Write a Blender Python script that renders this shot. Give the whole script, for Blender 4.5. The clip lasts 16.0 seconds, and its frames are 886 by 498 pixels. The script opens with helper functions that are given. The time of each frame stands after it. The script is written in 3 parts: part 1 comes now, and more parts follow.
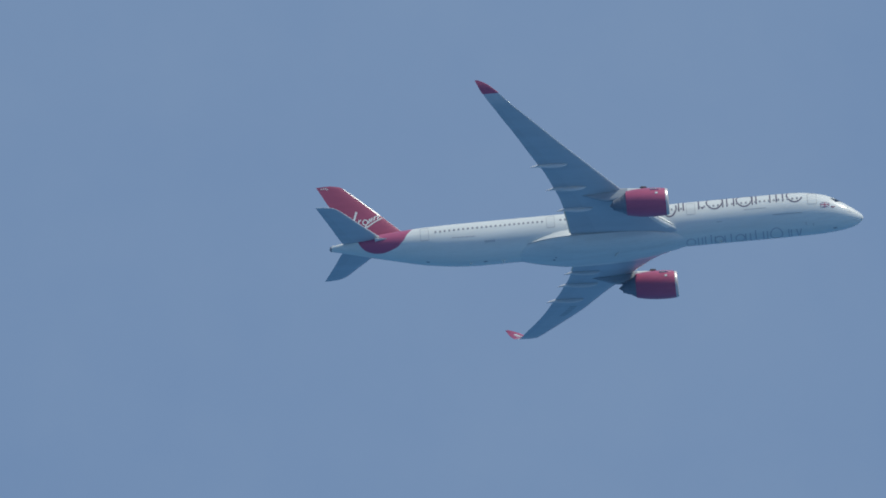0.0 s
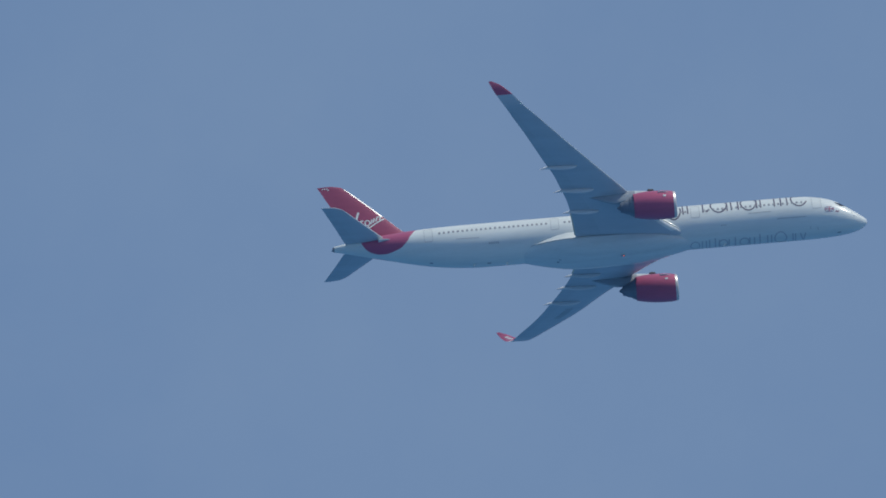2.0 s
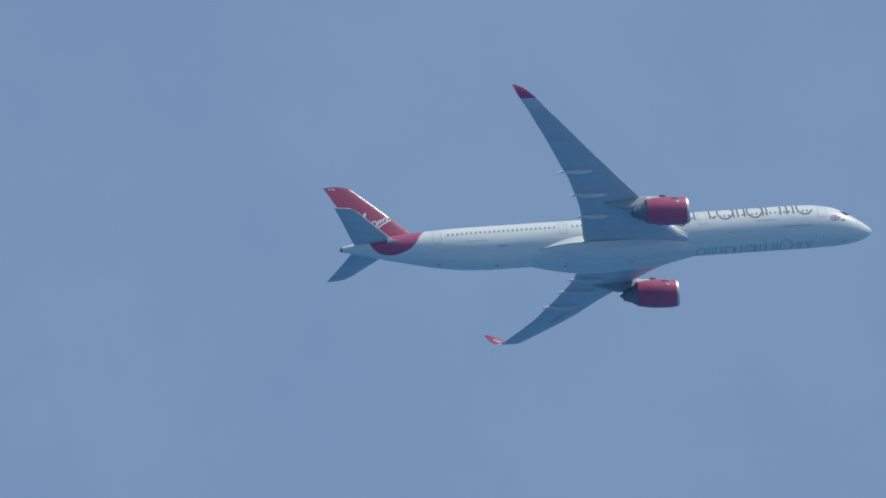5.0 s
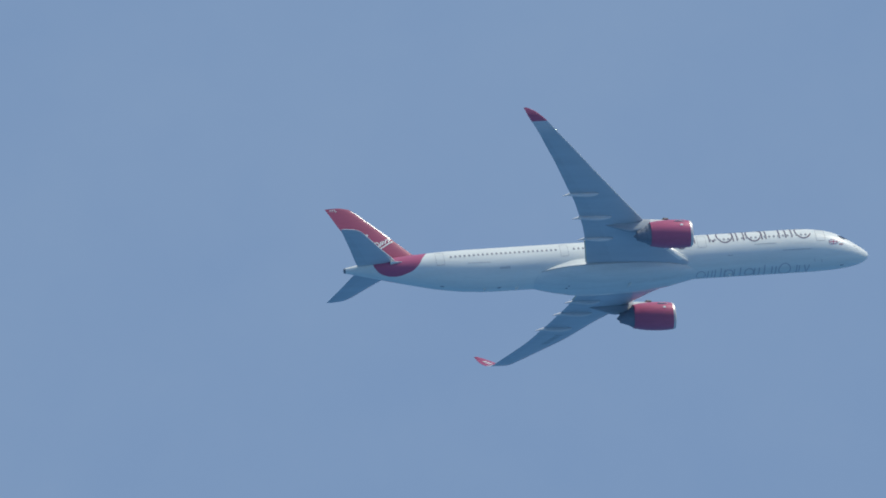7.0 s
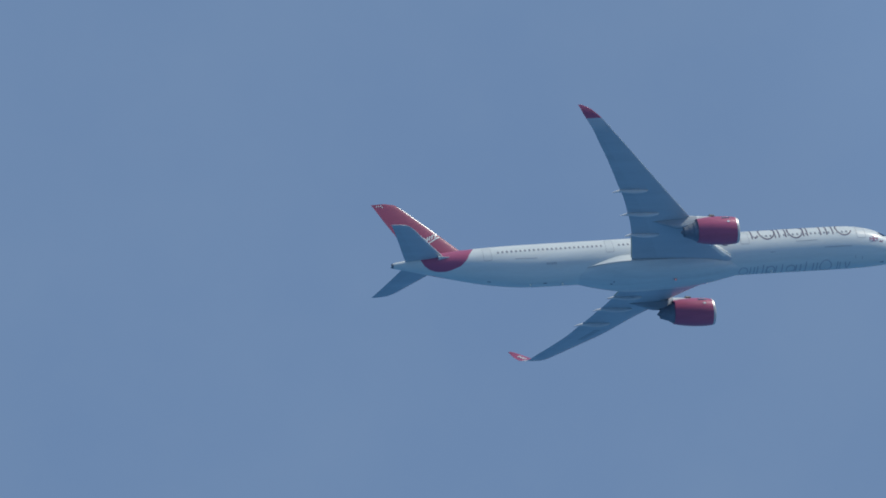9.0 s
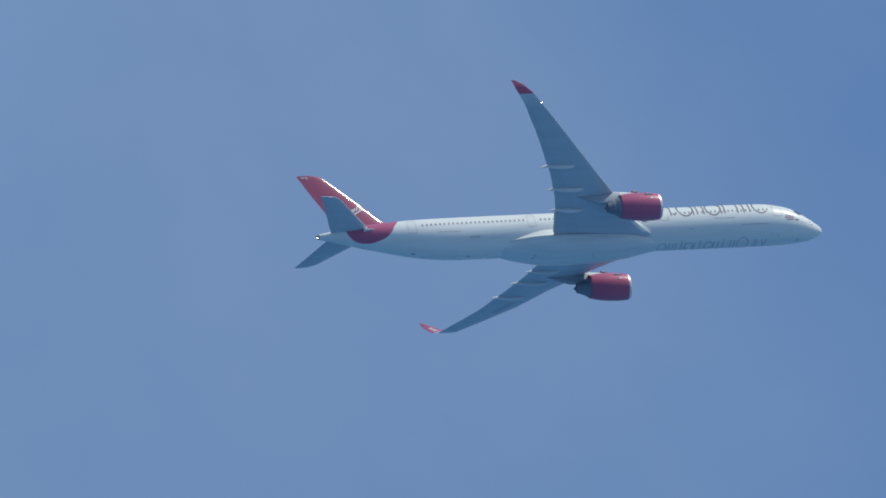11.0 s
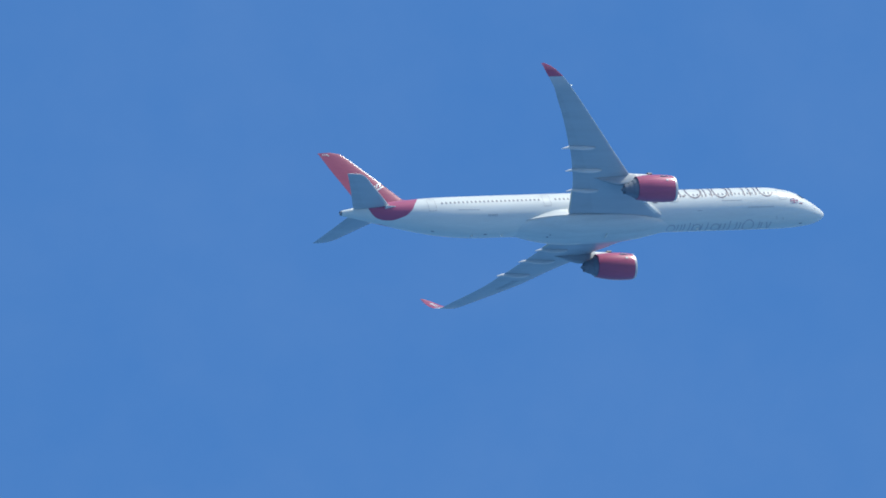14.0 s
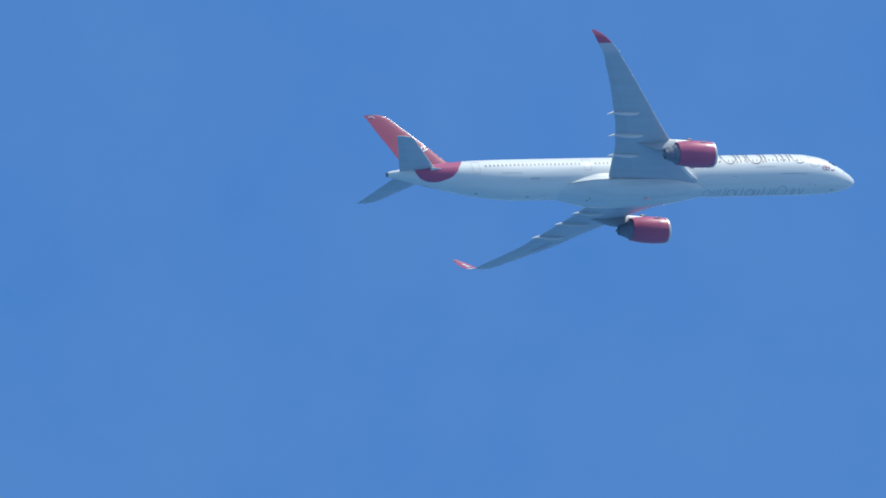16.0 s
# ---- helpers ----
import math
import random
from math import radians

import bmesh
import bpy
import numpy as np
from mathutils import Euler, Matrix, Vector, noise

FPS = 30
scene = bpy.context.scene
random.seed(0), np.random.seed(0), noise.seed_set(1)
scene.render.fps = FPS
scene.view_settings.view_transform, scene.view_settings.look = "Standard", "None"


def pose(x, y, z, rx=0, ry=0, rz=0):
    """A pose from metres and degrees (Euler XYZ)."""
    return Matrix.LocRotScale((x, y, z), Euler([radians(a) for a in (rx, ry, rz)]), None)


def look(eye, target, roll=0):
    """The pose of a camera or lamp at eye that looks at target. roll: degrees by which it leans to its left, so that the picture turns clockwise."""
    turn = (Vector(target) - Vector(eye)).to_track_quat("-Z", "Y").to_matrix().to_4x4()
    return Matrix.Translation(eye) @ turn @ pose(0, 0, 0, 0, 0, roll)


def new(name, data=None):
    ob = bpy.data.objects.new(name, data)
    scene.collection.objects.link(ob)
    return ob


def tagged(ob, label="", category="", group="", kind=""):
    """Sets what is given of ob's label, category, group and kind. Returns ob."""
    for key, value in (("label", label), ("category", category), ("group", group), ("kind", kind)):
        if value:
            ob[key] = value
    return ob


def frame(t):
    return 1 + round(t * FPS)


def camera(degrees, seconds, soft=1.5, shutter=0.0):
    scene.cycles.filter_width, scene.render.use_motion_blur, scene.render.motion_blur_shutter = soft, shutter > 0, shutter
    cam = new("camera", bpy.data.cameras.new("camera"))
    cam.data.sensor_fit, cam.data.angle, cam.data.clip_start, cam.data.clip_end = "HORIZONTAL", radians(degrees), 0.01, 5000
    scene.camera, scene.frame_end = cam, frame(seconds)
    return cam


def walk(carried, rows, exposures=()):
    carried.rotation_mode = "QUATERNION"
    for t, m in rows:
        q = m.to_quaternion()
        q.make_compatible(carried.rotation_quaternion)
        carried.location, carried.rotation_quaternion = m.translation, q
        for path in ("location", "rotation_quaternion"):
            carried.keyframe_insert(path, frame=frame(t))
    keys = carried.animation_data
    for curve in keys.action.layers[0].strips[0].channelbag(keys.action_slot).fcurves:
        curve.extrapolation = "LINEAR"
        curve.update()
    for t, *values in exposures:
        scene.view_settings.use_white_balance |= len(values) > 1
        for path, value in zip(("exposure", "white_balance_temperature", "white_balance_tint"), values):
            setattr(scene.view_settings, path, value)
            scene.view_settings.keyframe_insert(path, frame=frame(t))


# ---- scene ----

EYE = (0.0, 0.0, 1.7)
cam = camera(1.5331, 16.0, soft=1.75)
walk(cam, [
    (0, pose(*EYE, 113.92675, -2.95487, 3.80799)),
    (0.5, pose(*EYE, 113.99033, -2.81225, 3.06476)),
    (1, pose(*EYE, 114.03039, -2.72176, 2.26227)),
    (1.5, pose(*EYE, 114.10531, -2.40997, 1.54283)),
    (2, pose(*EYE, 114.15650, -2.13793, 0.86184)),
    (2.5, pose(*EYE, 114.20329, -1.96761, 0.10612)),
    (3, pose(*EYE, 114.28262, -1.85558, -0.64510)),
    (3.5, pose(*EYE, 114.31157, -1.94772, -1.54417)),
    (4, pose(*EYE, 114.33684, -1.69434, -2.21521)),
    (4.5, pose(*EYE, 114.34455, -1.50849, -3.01315)),
    (4.7, pose(*EYE, 114.36161, -1.29475, -3.23209)),
    (5.2, pose(*EYE, 114.38869, -1.15044, -3.99524)),
    (5.8, pose(*EYE, 114.42103, -0.75443, -4.81015)),
    (6.3, pose(*EYE, 114.44376, -0.43041, -5.48944)),
    (6.8, pose(*EYE, 114.45738, -0.28610, -6.24574)),
    (7, pose(*EYE, 114.47517, -0.22553, -6.52805)),
    (7.5, pose(*EYE, 114.52745, 0.08304, -7.16334)),
    (8, pose(*EYE, 114.47917, 0.34139, -7.85861)),
    (8.5, pose(*EYE, 114.47303, 0.76181, -8.46721)),
    (9, pose(*EYE, 114.46446, 0.79031, -9.22907)),
    (9.5, pose(*EYE, 114.40028, 0.95856, -9.94853)),
    (10, pose(*EYE, 114.39861, 0.97763, -10.86051)),
    (10.2, pose(*EYE, 114.37200, 1.11419, -11.15675)),
    (10.7, pose(*EYE, 114.35276, 1.19403, -11.91214)),
    (11.3, pose(*EYE, 114.33158, 1.41313, -12.75569)),
    (11.8, pose(*EYE, 114.30981, 1.59240, -13.45484)),
    (12.3, pose(*EYE, 114.27856, 1.67225, -14.19453)),
    (12.5, pose(*EYE, 114.27535, 1.55838, -14.53326)),
    (13, pose(*EYE, 114.21233, 1.79806, -15.18285)),
    (13.5, pose(*EYE, 114.16296, 1.97151, -15.93350)),
    (14, pose(*EYE, 114.09178, 2.17814, -16.54121)),
    (14.5, pose(*EYE, 114.07378, 2.40678, -17.12052)),
    (15, pose(*EYE, 114.00859, 2.51543, -17.86088)),
    (15.5, pose(*EYE, 113.88980, 2.66736, -18.51243)),
    (16, pose(*EYE, 113.81829, 2.57128, -19.25942)),
], exposures=[(0, 0.12, 6640, 10), (0.7, 0.12, 6620, 10), (1.5, 0.07, 6500, 10), (2.5, -0.06, 6360, 10), (3.2, 0.0, 6380, 10), (4, 0.13, 6460, 10), (4.5, 0.17, 6500, 10),
              (7, 0.33, 6760, 10), (7.6, 0.29, 6780, 10), (8, 0.24, 6760, 10), (8.5, 0.13, 6600, 10), (9, 0.01, 6430, 10), (9.5, 0.03, 6470, 10), (10.2, 0.10, 6600, 10),
              (12.3, 0.51, 6480, 10), (13.5, 0.60, 6530, 10), (14.5, 0.67, 6440, 10), (16, 0.68, 6400, 10)])

# ---- sky, sun and ground light ----
SUN = Vector((0.42, -0.255, 0.871)).normalized()
world = bpy.data.worlds.new("sky")
scene.world = world
world.use_nodes = True
wn, wl = world.node_tree.nodes, world.node_tree.links
sky = wn.new("ShaderNodeTexSky")
sky.sky_type = "NISHITA"
sky.sun_disc = False
sky.sun_elevation = math.asin(SUN.z)
sky.sun_rotation = math.atan2(SUN.x, SUN.y)
sky.altitude = 50
sky.air_density = 1.0
sky.dust_density = 1.5
sky.ozone_density = 2.0
deep = wn.new("ShaderNodeHueSaturation")
deep.inputs["Hue"].default_value = 0.507
deep.inputs["Saturation"].default_value = 1.42
deep.inputs["Value"].default_value = 0.965
wl.new(sky.outputs["Color"], deep.inputs["Color"])
# a thin high veil of haze, torn at its eastern edge, with clear deep blue beyond
coords = wn.new("ShaderNodeTexCoord")
split = wn.new("ShaderNodeSeparateXYZ")
wl.new(coords.outputs["Generated"], split.inputs["Vector"])
veil = wn.new("ShaderNodeTexNoise")
veil.inputs["Scale"].default_value = 22.0
veil.inputs["Detail"].default_value = 6.0
veil.inputs["Roughness"].default_value = 0.5
veil.inputs["Distortion"].default_value = 0.6
wl.new(coords.outputs["Generated"], veil.inputs["Vector"])
torn = wn.new("ShaderNodeMath")
torn.operation = "MULTIPLY_ADD"
torn.inputs[1].default_value = -0.06
wl.new(veil.outputs["Fac"], torn.inputs[0])
wl.new(split.outputs["X"], torn.inputs[2])
edge = wn.new("ShaderNodeMapRange")
edge.interpolation_type = "SMOOTHSTEP"
edge.inputs["From Min"].default_value = 0.14
edge.inputs["From Max"].default_value = 0.228
edge.inputs["To Min"].default_value = 0.86
edge.inputs["To Max"].default_value = 0.04
wl.new(torn.outputs["Value"], edge.inputs["Value"])
thin = wn.new("ShaderNodeMapRange")
thin.inputs["From Min"].default_value = 0.3
thin.inputs["From Max"].default_value = 0.7
thin.inputs["To Min"].default_value = 0.86
thin.inputs["To Max"].default_value = 1.08
wl.new(veil.outputs["Fac"], thin.inputs["Value"])
cover = wn.new("ShaderNodeMath")
cover.operation = "MULTIPLY"
wl.new(edge.outputs["Result"], cover.inputs[0])
wl.new(thin.outputs["Result"], cover.inputs[1])
mottle = wn.new("ShaderNodeTexNoise")
mottle.inputs["Scale"].default_value = 170.0
mottle.inputs["Detail"].default_value = 5.0
mottle.inputs["Roughness"].default_value = 0.6
wl.new(coords.outputs["Generated"], mottle.inputs["Vector"])
wisps = wn.new("ShaderNodeMapRange")
wisps.inputs["From Min"].default_value = 0.3
wisps.inputs["From Max"].default_value = 0.7
wisps.inputs["To Min"].default_value = -0.035
wisps.inputs["To Max"].default_value = 0.045
wl.new(mottle.outputs["Fac"], wisps.inputs["Value"])
total = wn.new("ShaderNodeMath")
total.operation = "ADD"
total.use_clamp = True
wl.new(cover.outputs["Value"], total.inputs[0])
wl.new(wisps.outputs["Result"], total.inputs[1])
veil_mix = wn.new("ShaderNodeMixRGB")
veil_mix.inputs["Color2"].default_value = (1.76, 2.69, 4.27, 1)
wl.new(total.outputs["Value"], veil_mix.inputs["Fac"])
wl.new(deep.outputs["Color"], veil_mix.inputs["Color1"])


def wisp(color, az, el, size, gain):
    """A soft brighter drift of haze in the direction az, el (degrees), size in degrees."""
    far = wn.new("ShaderNodeVectorMath")
    far.operation = "DISTANCE"
    far.inputs[1].default_value = (math.sin(radians(az)) * math.cos(radians(el)), math.cos(radians(az)) * math.cos(radians(el)), math.sin(radians(el)))
    wl.new(coords.outputs["Generated"], far.inputs[0])
    soft = wn.new("ShaderNodeMapRange")
    soft.interpolation_type = "SMOOTHSTEP"
    soft.inputs["From Max"].default_value = radians(size)
    soft.inputs["To Min"].default_value = 1.0 + gain
    soft.inputs["To Max"].default_value = 1.0
    wl.new(far.outputs["Value"], soft.inputs["Value"])
    lit = wn.new("ShaderNodeVectorMath")
    lit.operation = "SCALE"
    wl.new(color, lit.inputs[0])
    wl.new(soft.outputs["Result"], lit.inputs["Scale"])
    return lit.outputs["Vector"]


haze = wisp(veil_mix.outputs["Color"], 11.25, 25.0, 1.15, 0.24)
haze = wisp(haze, 8.05, 24.95, 0.8, 0.08)
wl.new(haze, wn["Background"].inputs["Color"])
wn["Background"].inputs["Strength"].default_value = 0.1

sun = new("sun", bpy.data.lights.new("sun", "SUN"))
sun.data.energy = 2.3
sun.data.angle = radians(0.53)
sun.data.color = (1.0, 0.975, 0.85)
sun.matrix_world = look(SUN * 100, (0, 0, 0))


# ---- materials ----
def paint(name, color, rough=0.3, metal=0.0, grime=0.08, coat=0.3, scale=0.8, gloss=0.5, coat_rough=0.08):
    """Aircraft paint: a base colour with broad soiling, fine streaks along the airflow and a little orange-peel relief."""
    m = bpy.data.materials.new(name)
    m.use_nodes = True
    n, l = m.node_tree.nodes, m.node_tree.links
    b = n["Principled BSDF"]
    tc = n.new("ShaderNodeTexCoord")
    mp = n.new("ShaderNodeMapping")
    mp.inputs["Scale"].default_value = (0.12, 1.2, 1.2)
    l.new(tc.outputs["Object"], mp.inputs["Vector"])
    big = n.new("ShaderNodeTexNoise")
    big.inputs["Scale"].default_value = scale
    big.inputs["Detail"].default_value = 6
    l.new(mp.outputs["Vector"], big.inputs["Vector"])
    fine = n.new("ShaderNodeTexNoise")
    fine.inputs["Scale"].default_value = 7.0
    fine.inputs["Detail"].default_value = 4
    l.new(mp.outputs["Vector"], fine.inputs["Vector"])
    add = n.new("ShaderNodeMath")
    add.operation = "ADD"
    l.new(big.outputs["Fac"], add.inputs[0])
    half = n.new("ShaderNodeMath")
    half.operation = "MULTIPLY"
    half.inputs[1].default_value = 0.5
    l.new(fine.outputs["Fac"], half.inputs[0])
    l.new(half.outputs["Value"], add.inputs[1])
    rg = n.new("ShaderNodeMapRange")
    rg.inputs["From Min"].default_value = 0.45
    rg.inputs["From Max"].default_value = 1.05
    rg.inputs["To Min"].default_value = 0.0
    rg.inputs["To Max"].default_value = 1.0
    l.new(add.outputs["Value"], rg.inputs["Value"])
    mix = n.new("ShaderNodeMixRGB")
    mix.inputs["Color1"].default_value = (*color, 1)
    mix.inputs["Color2"].default_value = (*[c * (1 - 2.2 * grime) for c in color], 1)
    l.new(rg.outputs["Result"], mix.inputs["Fac"])
    l.new(mix.outputs["Color"], b.inputs["Base Color"])
    rr = n.new("ShaderNodeMapRange")
    rr.inputs["To Min"].default_value = rough * 0.85
    rr.inputs["To Max"].default_value = min(1, rough * 1.25)
    l.new(rg.outputs["Result"], rr.inputs["Value"])
    l.new(rr.outputs["Result"], b.inputs["Roughness"])
    b.inputs["Metallic"].default_value = metal
    b.inputs["Coat Weight"].default_value = coat
    b.inputs["Coat Roughness"].default_value = coat_rough
    b.inputs["Specular IOR Level"].default_value = gloss
    bump = n.new("ShaderNodeBump")
    bump.inputs["Strength"].default_value = 0.04
    bump.inputs["Distance"].default_value = 0.02
    l.new(fine.outputs["Fac"], bump.inputs["Height"])
    l.new(bump.outputs["Normal"], b.inputs["Normal"])
    return m


RED = (0.45, 0.115, 0.21)
WHITE = (0.76, 0.81, 0.785)
white_paint = paint("white_paint", WHITE, 0.32, coat=0.5)
body_paint = paint("body_paint", WHITE, 0.36, coat=0.4, gloss=0.2, coat_rough=0.11, grime=0.06)
red_paint = paint("red_paint", RED, 0.34, grime=0.12, coat=0.6, gloss=0.2, coat_rough=0.06)
fin_paint = paint("fin_paint", (0.36, 0.092, 0.165), 0.48, grime=0.08, coat=0.25, gloss=0.2, coat_rough=0.1)
nacelle_paint = paint("nacelle_paint", (0.52, 0.125, 0.225), 0.38, grime=0.1, coat=0.5, gloss=0.25, coat_rough=0.08)
grey_paint = paint("grey_paint", (0.49, 0.565, 0.615), 0.4, grime=0.05, coat=0.1)
fairing_paint = paint("fairing_paint", (0.72, 0.74, 0.75), 0.35)
# the body's white, toned down so the belly's shade sits in the colour
shade_toned_white = paint("belly_shade_white", (0.71, 0.765, 0.755), 0.33, grime=0.09)
flap_paint = paint("flap_paint", (0.48, 0.555, 0.605), 0.4, grime=0.07, coat=0.1)
bare_metal = paint("bare_metal", (0.78, 0.79, 0.80), 0.22, metal=1.0, coat=0.0)
satin_metal = paint("satin_metal", (0.70, 0.70, 0.68), 0.40, metal=0.45, coat=0.1)
fin_edge = paint("fin_edge", (0.9, 0.9, 0.89), 0.42, metal=0.6, coat=0.2)
# warm cream that paints the sunlit look of the inboard trailing edge
lit_edge_paint = paint("lit_edge_cream", (0.78, 0.72, 0.58), 0.5, coat=0.0)
window_glass = paint("cabin_window_glass", (0.38, 0.40, 0.42), 0.25)
hot_metal = paint("hot_metal", (0.225, 0.265, 0.325), 0.5, metal=0.0, coat=0.0, grime=0.15)
# heat-stained metal, its tone also carrying the shade under the wing
shaded_heat_shield = paint("shaded_heat_shield", (0.41, 0.47, 0.52), 0.45, metal=0.1, coat=0.0, grime=0.15)
fan_metal = paint("fan_metal", (0.10, 0.10, 0.11), 0.4, metal=0.7, coat=0.0)
ink = paint("purple_grey_ink", (0.15, 0.14, 0.19), 0.4)
# the side marks' ink, lightened to paint in the haze over the belly
hazed_ink = paint("hazed_violet_ink", (0.50, 0.53, 0.575), 0.4)
wing_ink = paint("wing_ink", (0.37, 0.43, 0.475), 0.4)
seam = paint("seam_grey", (0.47, 0.50, 0.51), 0.5, coat=0.0)
glass = paint("dark_glass", (0.03, 0.035, 0.04), 0.12, coat=0.5)
blue_paint = paint("flag_blue", (0.20, 0.18, 0.31), 0.35)
emblem_ink = paint("emblem_ink", (0.30, 0.09, 0.14), 0.4)
lamp_glass = paint("lamp_glass", (0.85, 0.85, 0.85), 0.05, coat=1.0)
beacon_red = paint("beacon_red", (0.5, 0.02, 0.02), 0.1, coat=1.0)


def glow_material(name, color, strength):
    m = bpy.data.materials.new(name)
    m.use_nodes = True
    b = m.node_tree.nodes["Principled BSDF"]
    b.inputs["Base Color"].default_value = (0.1, 0.1, 0.1, 1)
    b.inputs["Emission Color"].default_value = (*color, 1)
    b.inputs["Emission Strength"].default_value = strength
    return m


red_glow = glow_material("beacon_glow", (1.0, 0.10, 0.07), 24)
white_glow = glow_material("strobe_glow", (1.0, 0.95, 0.85), 16)


def red_tail_scheme(m):
    """Red over the rear body above a curved lower border; white elsewhere."""
    n, l = m.node_tree.nodes, m.node_tree.links
    tc = n.new("ShaderNodeTexCoord")
    sx = n.new("ShaderNodeSeparateXYZ")
    l.new(tc.outputs["Object"], sx.inputs["Vector"])
    r = n.new("ShaderNodeMapRange")
    r.inputs["From Min"].default_value = -71.0
    r.inputs["From Max"].default_value = -61.0
    l.new(sx.outputs["X"], r.inputs["Value"])
    c = n.new("ShaderNodeFloatCurve")
    pts = TAIL_BORDER
    cv = c.mapping.curves[0]
    c.mapping.clip_max_y = 1
    for k, (x, z) in enumerate(pts):
        u, v = (x + 71.0) / 10.0, (z + 2.0) / 6.0
        if k == 0:
            cv.points[0].location = (u, v)
        elif k == len(pts) - 1:
            cv.points[len(cv.points) - 1].location = (u, v)
        else:
            cv.points.new(u, v)
    c.mapping.update()
    l.new(r.outputs["Result"], c.inputs["Value"])
    zz = n.new("ShaderNodeMath")
    zz.operation = "MULTIPLY_ADD"
    zz.inputs[1].default_value, zz.inputs[2].default_value = 6.0, -2.0
    l.new(c.outputs["Value"], zz.inputs[0])
    above = n.new("ShaderNodeMath")
    above.operation = "GREATER_THAN"
    l.new(sx.outputs["Z"], above.inputs[0])
    l.new(zz.outputs["Value"], above.inputs[1])
    b = n["Principled BSDF"]
    old = b.inputs["Base Color"].links[0].from_socket
    mix = n.new("ShaderNodeMixRGB")
    l.new(above.outputs["Value"], mix.inputs["Fac"])
    l.new(old, mix.inputs["Color1"])
    mix.inputs["Color2"].default_value = (*RED, 1)
    l.new(mix.outputs["Color"], b.inputs["Base Color"])


TAIL_BORDER = [(-71.0, 4.0), (-70.0, 2.6), (-69.6, 1.3), (-69.33, 0.68), (-68.76, 0.12), (-67.87, -0.27), (-66.87, -0.52), (-65.86, -0.65),
               (-64.91, -0.58), (-64.18, -0.42), (-63.68, -0.09), (-63.25, 0.3), (-62.8, 1.07), (-62.29, 1.8), (-61.8, 2.6), (-61.0, 4.0)]
red_tail_scheme(body_paint)


# ---- mesh helpers ----
def smooth_curve(xs, ys):
    """A monotone cubic through the given stations."""
    xs, ys = np.array(xs, float), np.array(ys, float)
    if xs[0] > xs[-1]:
        xs, ys = xs[::-1], ys[::-1]
    h, d = np.diff(xs), np.diff(ys) / np.diff(xs)
    m = np.zeros(len(xs))
    for i in range(1, len(xs) - 1):
        if d[i - 1] * d[i] > 0:
            w1, w2 = 2 * h[i] + h[i - 1], h[i] + 2 * h[i - 1]
            m[i] = (w1 + w2) / (w1 / d[i - 1] + w2 / d[i])
    m[0], m[-1] = d[0], d[-1]

    def f(x):
        x = min(max(x, xs[0]), xs[-1])
        i = min(max(int(np.searchsorted(xs, x)) - 1, 0), len(xs) - 2)
        t = (x - xs[i]) / h[i]
        return float((2 * t**3 - 3 * t**2 + 1) * ys[i] + (t**3 - 2 * t**2 + t) * h[i] * m[i]
                     + (-2 * t**3 + 3 * t**2) * ys[i + 1] + (t**3 - t**2) * h[i] * m[i + 1])
    return f


def part(name, bm, material, parent, label="", sharp=35):
    me = bpy.data.meshes.new(name)
    bmesh.ops.recalc_face_normals(bm, faces=bm.faces)
    bm.to_mesh(me)
    bm.free()
    me.materials.append(material)
    me.polygons.foreach_set("use_smooth", [True] * len(me.polygons))
    me.set_sharp_from_angle(angle=radians(sharp))
    ob = new(name, me)
    ob.parent = parent
    return tagged(ob, label)


def again(name, ob, m, parent):
    """A piece on the same mesh elsewhere."""
    o = new(name, ob.data)
    o.parent, o.matrix_basis = parent, m
    return o


def loft(rings, closed=True, caps=True):
    """A skin over rings of equally many points."""
    bm = bmesh.new()
    rows = [[bm.verts.new(p) for p in ring] for ring in rings]
    n = len(rows[0])
    for a, b in zip(rows, rows[1:]):
        for i in range(n if closed else n - 1):
            j = (i + 1) % n
            bm.faces.new((a[i], a[j], b[j], b[i]))
    if caps and closed:
        bm.faces.new(rows[0])
        bm.faces.new(rows[-1])
    return bm


def lathe(profile, axis_at, turn=48, start=0.0):
    """A body of revolution along x: profile of (x, radius), axis_at(x) gives (y, z)."""
    rings = []
    for x, r in profile:
        y, z = axis_at(x)
        rings.append([(x, y + r * math.cos(2 * math.pi * k / turn), z + r * math.sin(2 * math.pi * k / turn)) for k in range(turn)])
    return loft(rings, caps=False)


def slab(outline, thick):
    """A thin solid from an outline of points in order and a thickness vector."""
    bm = bmesh.new()
    a = [bm.verts.new(p) for p in outline]
    b = [bm.verts.new(Vector(p) + Vector(thick)) for p in outline]
    bm.faces.new(a)
    bm.faces.new(b[::-1])
    for i in range(len(a)):
        j = (i + 1) % len(a)
        bm.faces.new((a[i], b[i], b[j], a[j]))
    return bm


